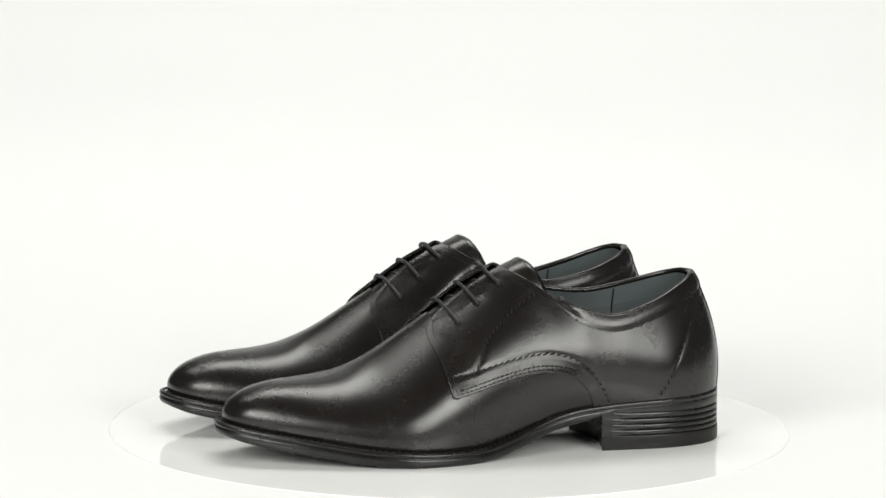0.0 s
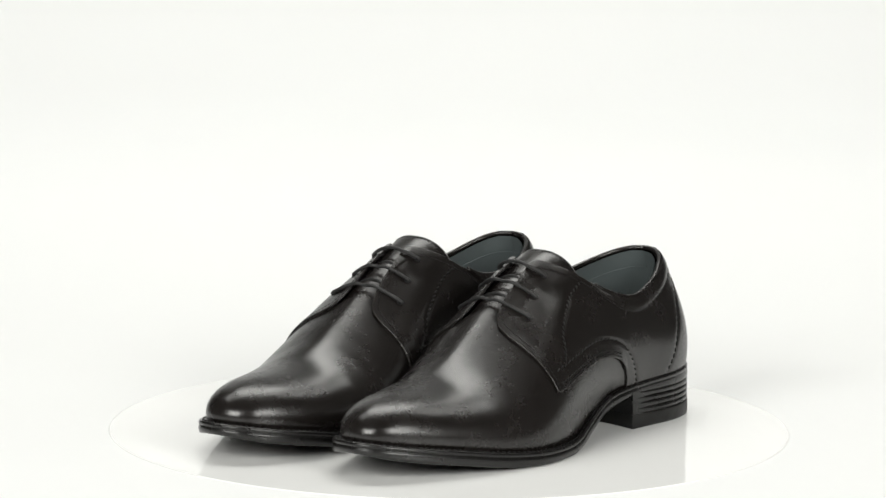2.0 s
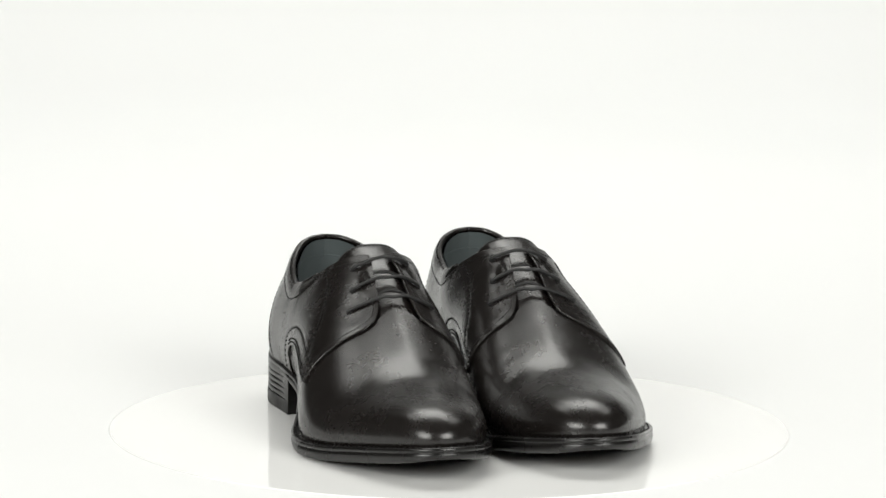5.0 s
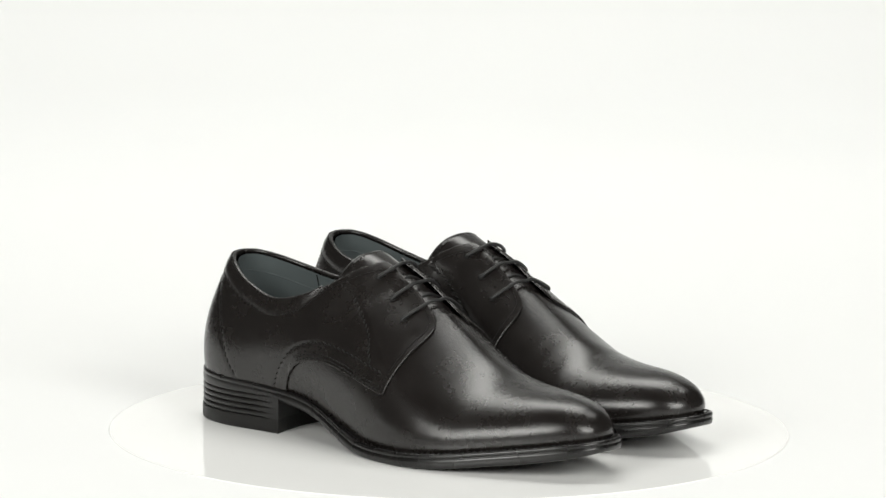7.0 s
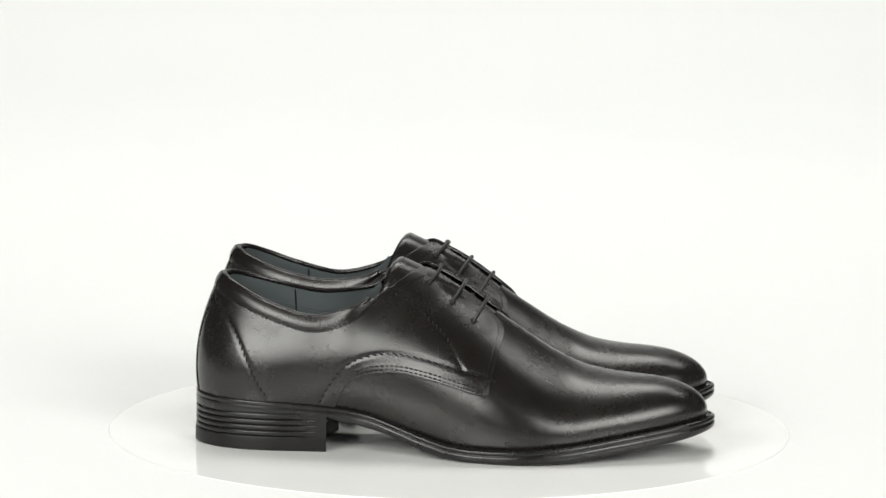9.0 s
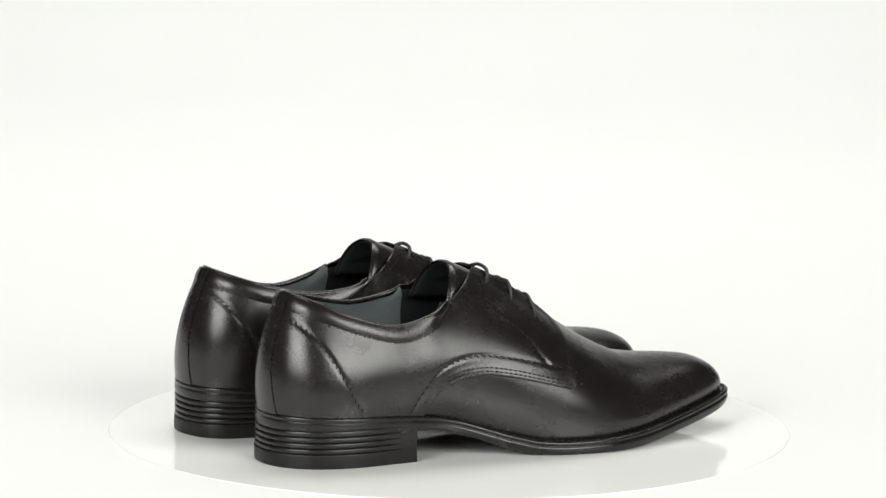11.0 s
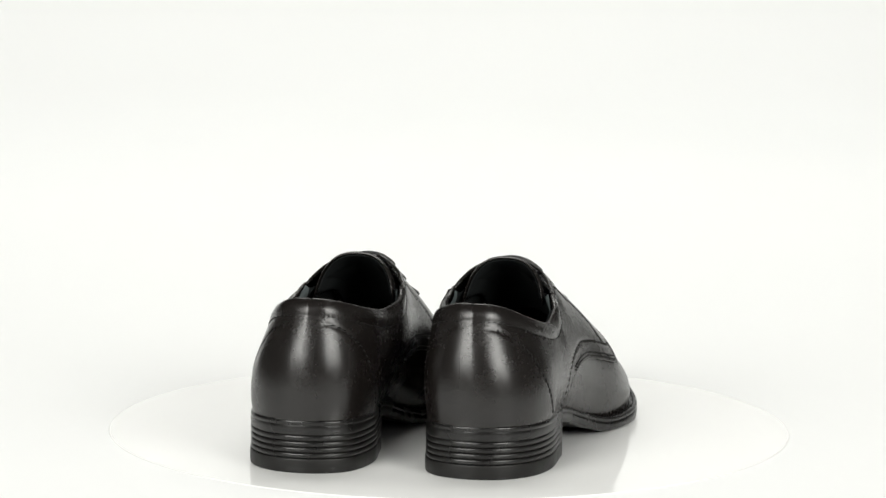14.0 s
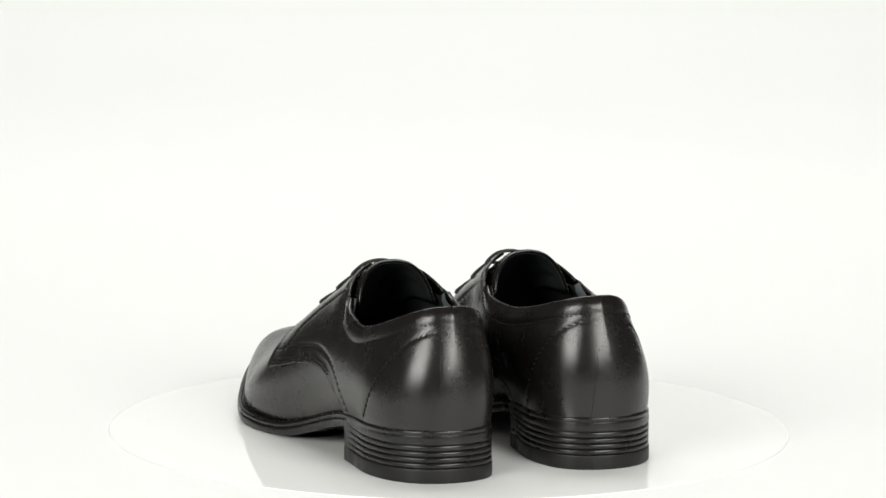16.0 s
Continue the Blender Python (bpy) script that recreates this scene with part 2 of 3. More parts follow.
def upper_grid():
    """Columns of the upper as one closed ring: outer side from heel to toe, then the inner side back."""
    k0 = np.arange(19.0)
    kk = np.linspace(0, 18, 4000)
    fl, tl = pchip(k0, FOOT_L), pchip(k0, TOP_L)
    fm, tm = pchip(k0, FOOT_M), pchip(k0, TOP_M)
    step = np.maximum(np.abs(np.diff(fl(kk))), np.linalg.norm(np.diff(tl(kk), axis=0), axis=1) * 0.8)
    s = np.r_[0, np.cumsum(step)]
    k = np.interp(np.linspace(0, s[-1], 420), s, kk)
    sides = []
    for foot, top, out, length, sign in ((fl, tl, OUT_L, LEN_L, 1), (fm, tm, OUT_M, LEN_M, -1)):
        q = foot(k) / foot(np.array([18.0]))[0]
        plan, nrm = out(q)
        inset = np.interp(k, (0, 4, 8, 11, 18), (2.2, 2.5, 3.2, 5.5, 5.5))
        f2 = plan - nrm * inset[:, None]
        p0 = np.column_stack([f2, WELT_Z(plan[:, 0]) - 1.0])
        p3 = top(k)
        hgt = (p3[:, 2] - p0[:, 2])[:, None]
        n3 = np.column_stack([nrm, np.zeros(len(k))])
        up = np.array([0, 0, 1.0])
        p1 = p0 + up * hgt * RISE(k)[:, None] + n3 * (BULGE(k) + (INNER_BULGE(k) if sign < 0 else 0))[:, None]
        # at the collar the leather comes up steeply, over the ridge it lies level across
        collar = p3 - up * hgt * 0.30 + n3 * np.interp(k, (0, 2, 4, 7), (10, 8, 5, 4))[:, None]
        slope = np.gradient(p3[:, 2], p3[:, 0] + k * 1e-6)
        w = np.clip((k - 14) / 4, 0, 1)[:, None]
        across = np.column_stack([np.zeros(len(k)), np.full(len(k), float(sign))])
        way = across * (1 - w) + nrm * w
        way /= np.linalg.norm(way, axis=1)[:, None]
        sp = (SPREAD if sign > 0 else INNER_SPREAD)(k)[:, None]
        ridge = p3 + np.column_stack([way * sp, way[:, 0] * sp[:, 0] * np.clip(slope, -0.8, 0)])
        blend = np.clip((k - 6.0) / 4.2, 0, 1)[:, None]
        blend = blend * blend * (3 - 2 * blend)
        p2 = collar * (1 - blend) + ridge * blend
        sides.append((p0, p1, p2, p3))
    p0, p1, p2, p3 = (np.concatenate([a, b[-2:0:-1]]) for a, b in zip(*sides))
    kr = np.r_[k, k[-2:0:-1]]
    w = np.exp(-((kr - 8) / 3.4) ** 4)[:, None]
    arch = (np.exp(-((kr - 8) / 1.7) ** 4) * np.clip((9.8 - kr) / 1.2, 0, 1))[:, None]
    p3 = p3 * (1 - arch) + even(p3, 9) * arch
    p1, p2 = even(p1, 6) * (1 - w) + even(p1, 30) * w, even(p2, 5) * (1 - w) + even(p2, 22) * w
    v = np.linspace(0, 1, ROWS)[None, :, None]
    ring = (p0[:, None] * (1 - v) ** 3 + 3 * p1[:, None] * v * (1 - v) ** 2 + 3 * p2[:, None] * v * v * (1 - v) + p3[:, None] * v ** 3)
    # even out the turn from collar to ridge, leaving the edges where they are
    vv = np.linspace(0, 1, ROWS)
    rows_w = np.clip(vv / 0.15, 0, 1) * np.clip((0.97 - vv) / 0.12, 0, 1)
    cols_w = np.exp(-((kr - 9) / 3.2) ** 4)
    flat = np.stack([even(ring[:, r], 15) for r in range(ROWS)], 1)
    w = (cols_w[:, None] * rows_w[None, :])[..., None]
    ring = ring * (1 - w) + flat * w
    return ring, kr


GRID, KOL = upper_grid()
dU = np.roll(GRID, -1, 0) - np.roll(GRID, 1, 0)
dV = np.gradient(GRID, axis=1)
NRM = np.cross(dU, dV)
NRM /= np.maximum(np.linalg.norm(NRM, axis=2), 1e-9)[..., None]
if (NRM[60, 40] * (0, 1, 0)).sum() < 0:
    NRM = -NRM
for c in range(len(KOL)):
    bad = np.linalg.norm(NRM[c], axis=1) < 0.5
    NRM[c][bad] = (0, 0, 1)
# along the middle ridge both sides share one normal, square to the ridge
for c in range(len(KOL)):
    if KOL[c] > 10:
        NRM[c, -1, 1] *= 0.0
        NRM[c, -1] /= max(np.linalg.norm(NRM[c, -1]), 1e-6)
near_top = NRM[:, -5].copy()
near_top = even(near_top, 7)
near_top /= np.linalg.norm(near_top, axis=1)[:, None]
arch_cols = (KOL > 6.5) & (KOL < 10.8)
for r in (-4, -3, -2, -1):
    NRM[arch_cols, r] = near_top[arch_cols]
# length left to the top edge, along each column
# faint flexing creases across the vamp, stronger on the inner side
gx, gy, gz = GRID[..., 0], GRID[..., 1], GRID[..., 2]
crease = np.zeros(gx.shape)
for x0, lean, deep in ((201, 0.16, 0.17), (214, 0.02, 0.22), (229, -0.22, 0.15)):
    off = gx - (x0 + lean * (gz - 30))
    crease += deep * np.exp(-(off / 3.6) ** 2) * np.clip((np.abs(gy + 4) - 12) / 18, 0, 1) * np.where(gy < 0, 1.0, 0.2) * np.clip((gz - 16) / 10, 0, 1)
GRID = GRID - NRM * crease[..., None]
SEG = np.linalg.norm(np.diff(GRID, axis=1), axis=2)
TO_TOP = np.concatenate([np.cumsum(SEG[:, ::-1], axis=1)[:, ::-1], np.zeros((len(KOL), 1))], 1)

# lines of the pattern on both sides: x, z in the side view
ARC = [(87.5, 24), (89.5, 30), (94.5, 39), (102, 46), (112, 49.3), (126, 50.3), (139, 48.6), (152, 45.8), (169, 41.4), (181.5, 38.5)]
ARC_Z = pchip([p[0] for p in ARC], [p[1] for p in ARC])
EDGE_X = pchip((-40, 0, 5, 20, 37, 56, 68, 74, 80, 84, 86, 90), (176, 179.5, 181, 183, 184.8, 186, 184.6, 180.5, 169.5, 150, 139, 106))
LID_Z = pchip((90, 103, 108, 113, 119, 124, 130, 136, 141, 147, 165), (140, 98, 91.8, 92.6, 95.6, 98.6, 102, 104.6, 106, 109.5, 140))


def fields(p):
    """Positive inside: the quarter's front edge, its lower arc, its upper lid."""
    x, y, z = p[..., 0], p[..., 1], p[..., 2]
    th = np.degrees(np.arctan2(z - 35, np.abs(y - YC) + 1e-6))
    steep = (EDGE_X(th + 0.5) - EDGE_X(th - 0.5)) * 57.3 / np.maximum(np.hypot(z - 35, y - YC), 20)
    front = (EDGE_X(th) - x) / np.sqrt(1 + steep ** 2)
    arc = np.where(x < 87.5, 10.0, z - ARC_Z(x))
    lid = LID_Z(x) - z
    low = np.minimum(front, lid)
    soft = low - 1.6 * np.log1p(np.exp(-np.abs(front - lid) / 1.6))
    return np.minimum(soft, arc)


def grid_mesh(points, keep, field=None, want=1):
    """A bmesh of the grid's faces; cut along field = 0 and keeping the wanted side."""
    n, m = points.shape[:2]
    bm = bmesh.new()
    used = {}
    layer = bm.verts.layers.float.new("f")
    flat = points.reshape(-1, 3)

    def vert(c, r):
        c %= n
        i = c * m + r
        if i not in used:
            used[i] = bm.verts.new(flat[i])
            if field is not None:
                used[i][layer] = field[c, r] * want
        return used[i]
    for c in range(n):
        for r in range(m - 1):
            if keep[c, r]:
                bm.faces.new((vert(c, r), vert(c, r + 1), vert(c + 1, r + 1), vert(c + 1, r)))
    bmesh.ops.remove_doubles(bm, verts=[v for v in bm.verts if v.is_boundary], dist=0.01)
    if field is None:
        return bm, layer
    new_verts = set()
    for e in list(bm.edges):
        a, b = e.verts
        fa, fb = a[layer], b[layer]
        if fa * fb < 0:
            t = fa / (fa - fb)
            if 0.02 < t < 0.98:
                _, v = bmesh.utils.edge_split(e, a, t)
                v[layer] = 0.0
                new_verts.add(v)
            else:
                (a if t <= 0.02 else b)[layer] = 0.0
    for f in list(bm.faces):
        on = [v for v in f.verts if v[layer] == 0.0]
        if len(on) == 2 and any(v[layer] > 0 for v in f.verts) and any(v[layer] < 0 for v in f.verts):
            try:
                bmesh.utils.face_split(f, on[0], on[1])
            except ValueError:
                pass
    bmesh.ops.delete(bm, geom=[f for f in bm.faces if sum(v[layer] for v in f.verts) <= 0], context="FACES")
    return bm, layer


def thicken(bm, depth):
    """A wall inwards along the open edges, with a small rounding, so that the cut edge of the leather shows."""
    bm.normal_update()
    rim = [e for e in bm.edges if e.is_boundary]
    low = {}
    for e in rim:
        for v in e.verts:
            if v not in low:
                near = {f for e2 in v.link_edges for w in e2.verts for e3 in w.link_edges for f in e3.other_vert(w).link_faces}
                around = sum((f.normal * f.calc_area() for f in near), Vector()).normalized()
                if v.co.x > 60 and around.dot(v.co - Vector((v.co.x, YC, 40))) < 0:
                    around = -around
                low[v] = bm.verts.new(v.co - around * depth)
    for e in rim:
        a, b = e.verts
        f = e.link_faces[0]
        order = [v for v in f.verts]
        i = order.index(a)
        if order[(i + 1) % len(order)] is b:
            a, b = b, a
        try:
            bm.faces.new((a, b, low[b], low[a]))
        except ValueError:
            pass
        e.smooth = False


def cut_edge(bm, layer):
    """A thin rounded bead along the edge that a pattern line has cut."""
    bm.normal_update()
    links = {}
    for e in bm.edges:
        if e.is_boundary and all(abs(v[layer]) < 1e-4 for v in e.verts):
            a, b = e.verts
            links.setdefault(a, []).append(b)
            links.setdefault(b, []).append(a)
    out = bmesh.new()
    seen = set()
    for first in sorted((v for v in links if len(links[v]) == 1), key=lambda v: (v.co.x, v.co.z)):
        if first in seen:
            continue
        chain, v = [], first
        while v is not None:
            seen.add(v)
            chain.append(v.co - v.normal * 0.45)
            v = next((w for w in links[v] if w not in seen), None)
        if len(chain) > 12:
            line = smooth_line([tuple(p) for p in chain[::4] + chain[-1:]], 1.1)
            tube(out, line, 0.55, 7)
    return out


FIELD = fields(GRID)
SIDE = np.where(np.arange(len(KOL)) < 420, 1, -1)


def corner_keep(mask):
    """Faces of which at least one corner lies in the mask."""
    m = mask | np.roll(mask, -1, 0)
    return m[:, :-1] | m[:, 1:]


# relief of the leather: padded collar, seams pressed in
def seam_depth(line, p, width, depth):
    """How far vertices near a side-view line (x, z) sink."""
    seg = smooth_line(line, 1.5)
    out = np.zeros(p.shape[:2])
    box = ((p[..., 0] > seg[:, 0].min() - 4) & (p[..., 0] < seg[:, 0].max() + 4) & (p[..., 2] > seg[:, 1].min() - 4) & (p[..., 2] < seg[:, 1].max() + 4))
    q = p[box][:, (0, 2)]
    d = np.full(len(q), 99.0)
    for s in seg:
        d = np.minimum(d, np.hypot(q[:, 0] - s[0], q[:, 1] - s[1]))
    out[box] = depth * np.exp(-(d / width) ** 2)
    return out


DECO = [(79.5, 29), (85.5, 40), (92.5, 49.5), (99, 55), (109, 59), (122, 61), (139, 59.2), (152, 56.4), (166, 52.8), (178.5, 49.8)]
DIAG = [(122, 94), (134, 87.5), (149, 76), (157, 68), (161, 60), (166, 53)]
COUNTER = [(13, 86), (20, 79.5), (27.5, 69.5), (33, 59.5), (38, 49.5), (43, 39.5), (49, 31)]
DOUBLE_A = [(p[0] + (0 if p[0] > 100 else -1.5), p[1] + 1.7) for p in ARC[3:-1]] + [(177.5, 41.2)]
DOUBLE_B = [(p[0] + (0 if p[0] > 100 else -2.9), p[1] + 3.8) for p in ARC[3:-1]] + [(177.5, 43.3)]

OFFSET = np.full(GRID.shape[:2], 1.15)
collar_cols = (KOL < 7.3)[:, None]
OFFSET = OFFSET + np.where(collar_cols, 0.75 * np.sin(np.pi * np.clip(TO_TOP / 9.5, 0, 1)) * np.clip((7.3 - KOL) / 2.2, 0, 1)[:, None], 0)
for line, wd, dp in ((DECO, 1.3, 0.4), (DIAG, 1.5, 0.45), (COUNTER, 1.5, 0.4)):
    OFFSET = OFFSET - seam_depth(line, GRID, wd, dp)
# the facings stand off the tongue along their upper edges
EDGE = 0.45 * np.clip(1 - FIELD / 6, 0, 1) * (GRID[..., 0] > 95)
NEAR = np.clip(1 - FIELD / 22, 0, 1)
LIFT = EDGE + 2.1 * NEAR ** 2 * (3 - 2 * NEAR) * np.clip((GRID[..., 2] - 70) / 24, 0, 1) * np.clip((GRID[..., 0] - 111) / 14, 0, 1)
OFFSET = OFFSET + LIFT
OUTER = GRID + NRM * OFFSET[..., None]


# the tongue: an arched sheet from under the lowest lace up to the opening
RIDGE_Z = pchip([p[0] for p in RIDGE], [p[2] for p in RIDGE])


def tongue_point(u, v):
    """u from the free edge (0) down to the vamp (1), v across from -1 to 1."""
    xc = 118.4 + 76 * u
    w = min(1.0, u / 0.55)
    w = w * w * (3 - 2 * w)
    zc = float(RIDGE_Z(np.array([max(xc, 123)]))[0]) + (0.3 if xc >= 123 else 0.3 - (123 - xc) * 0.1) * (1 - w) - 1.5 * w
    hw = 26.0 - 8.0 * w
    back = (6.5 * v * v) * (1 - w) + 2.0 * v * v * w
    drop = (14.5 * abs(v) ** 2.5) * (1 - w) + (6.2 * v * v + 1.5 * v ** 4) * w
    y = hw * v * (1 - 0.15 * v * v * (1 - w))
    return np.array([xc - back, YC + 0.3 + y, zc - drop])


def tongue_normal(u, v):
    du = tongue_point(u + 0.01, v) - tongue_point(u - 0.01, v)
    dv = tongue_point(u, v + 0.01) - tongue_point(u, v - 0.01)
    n = np.cross(du, dv)
    return n / np.linalg.norm(n) * (1 if n[2] > 0 else -1)


def tongue_sheet(depth, thick, draw_in):
    """One layer of the tongue as a closed sheet with a rounded rim."""
    us = np.linspace(0.02 + draw_in / 74, 1.0, 30)
    vs = np.linspace(-1.28 + draw_in / 28, 1.28 - draw_in / 28, 41)
    edge = np.minimum((us[:, None] - us[0]) * 74, (vs[-1] - np.abs(vs))[None, :] * 26)
    roll = 0.5 * thick * (1 - np.sqrt(np.clip(1 - (1 - np.clip(edge / (0.9 * thick), 0, 1)) ** 2, 0, 1)))
    pts = np.array([[tongue_point(u, v) for v in vs] for u in us])
    nr = np.array([[tongue_normal(u, v) for v in vs] for u in us])
    out, low = pts - nr * (depth + roll)[..., None], pts - nr * (depth + thick - roll)[..., None]
    bm = bmesh.new()
    a = [[bm.verts.new(Vector(p)) for p in row] for row in out]
    b = [[bm.verts.new(Vector(p - nn * 0.02)) for p, nn in zip(row, ns)] for row, ns in zip(low, nr)]
    m, n = len(us), len(vs)
    for i in range(m - 1):
        for j in range(n - 1):
            bm.faces.new((a[i][j], a[i][j + 1], a[i + 1][j + 1], a[i + 1][j]))
            bm.faces.new((b[i][j], b[i + 1][j], b[i + 1][j + 1], b[i][j + 1]))
    rim = [(0, j) for j in range(n)] + [(i, n - 1) for i in range(1, m)] + [(m - 1, j) for j in range(n - 2, -1, -1)] + [(i, 0) for i in range(m - 2, 0, -1)]
    for (i, j), (k, l) in zip(rim, rim[1:] + rim[:1]):
        bm.faces.new((a[i][j], b[i][j], b[k][l], a[k][l]))
    bmesh.ops.recalc_face_normals(bm, faces=bm.faces[:])
    return bm


def shoe_meshes():
    """Meshes of one shoe, for the left foot; returned as (name, bmesh, material, label, the part it belongs to)."""
    made = []
    n = len(KOL)
    lat = SIDE > 0
    # vamp, with a border that runs under the quarters
    tongue_line = 180 + np.minimum(0.02 * (GRID[..., 1] - YC) ** 2, 6) - GRID[..., 0]
    tongue_line = np.where(np.abs(GRID[..., 1] - YC) > 22, -10, tongue_line)
    vamp_mask = (FIELD < 5) & (tongue_line < 3) & ((GRID[..., 0] > 150) | (GRID[..., 2] < 72))
    bm, _ = grid_mesh(GRID, corner_keep(vamp_mask), tongue_line, -1)
    thicken(bm, 1.2)
    made.append(("vamp", bm, LEATHER, "smooth black leather vamp with a rounded toe", None))
    made.append(("tongue", tongue_sheet(0.0, 1.5, 0.0), LEATHER, "plain black leather tongue with a stitched edge", None))
    made.append(("tongue_backing", tongue_sheet(1.6, 1.2, 1.2), INNER, "black textile backing of the tongue", ("tongue", 0)))
    bm = bmesh.new()
    edge = []
    for v in np.linspace(-1.2, 1.2, 70):
        edge.append((tongue_point(0.075, v), tongue_normal(0.075, v)))
    stitches(bm, edge, 1.8, 0.8, 0.24, 0.08)
    made.append(("tongue_stitching", bm, THREAD, "", ("tongue", 0)))
    for side in (lat, ~lat):
        bm, layer = grid_mesh(OUTER, corner_keep(FIELD > 0) & side[:, None], FIELD, 1)
        bead = cut_edge(bm, layer)
        thicken(bm, 1.5)
        made.append(("quarter", bm, LEATHER, "black leather quarter with stitched arc and facing", None))
        made.append(("cut_edge", bead, EDGE_GLINT, "burnished cut edge of the quarter, its highlight partly in the colour", ("quarter", 0 if side is lat else 1)))
    # strip over the back seam
    half = np.interp(GRID[..., 2], (31, 60, 103), (12.5, 8.5, 7.5))
    strip = np.where(GRID[..., 0] < 40, half - np.abs(GRID[..., 1] + 4 * np.clip((GRID[..., 2] - 31) / 70, 0, 1)), -5)
    bm, _ = grid_mesh(OUTER + NRM * 0.55, corner_keep(strip > 0), strip, 1)
    thicken(bm, 0.8)
    made.append(("heel_strip", bm, LEATHER, "narrow leather strip over the back seam", None))
    # lining, 4 mm inside, down into the shoe
    inner = GRID - NRM * 4.2
    keep = np.zeros((n, ROWS - 1), bool)
    keep[:, 40:] = True
    keep[(KOL > 12.2)] = False
    # beside the tongue the lining ends lower, well below the leather
    lining_end = TO_TOP + 0.5 - 9 * np.clip((KOL - 7.5) / 1.0, 0, 1)[:, None]
    lining_end = np.minimum(lining_end, np.where(inner[..., 0] > 101, LID_Z(inner[..., 0]) - 1.5 - inner[..., 2], 10.0))
    for zone, name, mat, label in (((KOL < 7.4), "lining", LINING, "dark grey-green leather lining"),
                                   ((KOL >= 7.4), "tongue_lining", INNER, "black textile lining under the tongue")):
        bm, _ = grid_mesh(inner, keep & zone[:, None], lining_end, 1)
        bmesh.ops.reverse_faces(bm, faces=bm.faces[:])
        made.append((name, bm, mat, label, None))
    # seams of the lining
    for side_cols in (lat, ~lat):
        cols = np.where(side_cols & (KOL < 6.6))[0]
        path = [np.array([np.interp(-12, -TO_TOP[c], inner[c, :, k]) for k in range(3)]) - NRM[c, -12] * 0.05 for c in cols[::3]]
        bm = bmesh.new()
        tube(bm, path, 0.3, 6)
        made.append(("lining_seam", bm, LINING, "", ("lining", 0)))
        c = cols[int(np.argmin(np.abs(KOL[cols] - 4.3)))]
        bm = bmesh.new()
        tube(bm, [inner[c, r] - NRM[c, r] * 0.15 for r in range(60, ROWS - 2, 3)], 0.45, 6)
        made.append(("lining_seam", bm, INNER, "", ("lining", 0)))
    # rolled edge between quarter and lining
    for cols in (np.where(lat & (KOL < 7.15))[0], np.where(~lat & (KOL < 7.15))[0]):
        path = [GRID[c, -1] - NRM[c, -1] * 1.2 + np.array([0, 0, 0.2]) for c in cols[::3]]
        bm = bmesh.new()
        tube(bm, path, [1.55 * min(1, 0.35 + 0.65 * (7.2 - KOL[c]) / 0.8) for c in cols[::3]], 10)
        made.append(("collar_edge", bm, LEATHER, "rolled leather collar edge", None))
    # insole
    bm = bmesh.new()
    o = closed_outline(60, 7)
    bm.faces.new([bm.verts.new((x, y, float(WELT_Z(np.array([x]))[0]) + 2)) for x, y in o])
    bmesh.ops.triangulate(bm, faces=bm.faces[:])
    made.append(("insole", bm, INNER, "dark textile insole", None))
    # outsole with welt
    loops = []
    for inset, top, dz in ((9, 1, -1.2), (2.2, 1, 0.0), (0.9, 1, 0.1), (0.2, 1, -0.5), (0.0, 1, -1.4), (0.1, 1, -2.3), (0.65, 1, -2.6),
                           (0.65, 1, -2.9), (0.2, 1, -3.3), (-0.1, 1, -4.8), (0.2, 0, 1.6), (0.7, 0, 0.5), (1.8, 0, 0.0), (12, 0, 0.2)):
        base = closed_outline(150, 0)
        if inset == 0.65:
            full, slight = closed_outline(150, 0.75), closed_outline(150, 0.3)
            o = np.where(base[:, :1] > 80, full, slight)
        else:
            o = closed_outline(150, inset)
        z = (WELT_Z if top else SOLE_Z)(base[:, 0]) + dz
        loops.append(np.column_stack([o, z]))
    bm = bmesh.new()
    rows = loft(bm, loops)
    m = len(rows[-1])
    for k in range(m // 2 - 1):
        bm.faces.new((rows[-1][k], rows[-1][k + 1], rows[-1][m - k - 2], rows[-1][m - k - 1]) if k else
                     (rows[-1][0], rows[-1][1], rows[-1][m - 1]))
    bmesh.ops.recalc_face_normals(bm, faces=bm.faces[:])
    made.append(("outsole", bm, RUBBER, "black rubber outsole with a narrow welt", None))
    # stitches on the welt, round the forepart
    for out_fn in (OUT_L, OUT_M):
        p, nr = out_fn(np.linspace(0.3, 1.0, 260))
        p2 = p - nr * 2.6
        path = [(np.array([x, y, z + 0.05]), np.array([0, 0, 1.0])) for (x, y), z in zip(p2, WELT_Z(p[:, 0]))]
        bm = bmesh.new()
        stitches(bm, path, 2.6, 1.1, 0.42, 0.25)
        made.append(("welt_stitching", bm, THREAD, "", ("outsole", 0)))
    # heel: four layers and a lift
    q = np.linspace(0, 1, 400)
    a, na = OUT_L(q)
    b, nb = OUT_M(q)
    a_ok, b_ok = a[:, 0] < 84, b[:, 0] < 82
    pts = np.vstack([b[b_ok][::-2], a[a_ok][2::2]])
    nn = np.vstack([nb[b_ok][::-2], na[a_ok][2::2]])

    def heel_ring(inset, z):
        p = pts - nn * (inset * np.clip((80 - pts[:, 0]) / 18, 0.0, 1))[:, None] if abs(inset) < 5 else pts - nn * inset
        breast = [(p[-1] * (1 - t) + p[0] * t) - np.array([6 * math.sin(math.pi * t), 0]) for t in np.linspace(0.06, 0.94, 10)]
        return np.column_stack([np.vstack([p, breast]), np.full(len(p) + 10, z)])
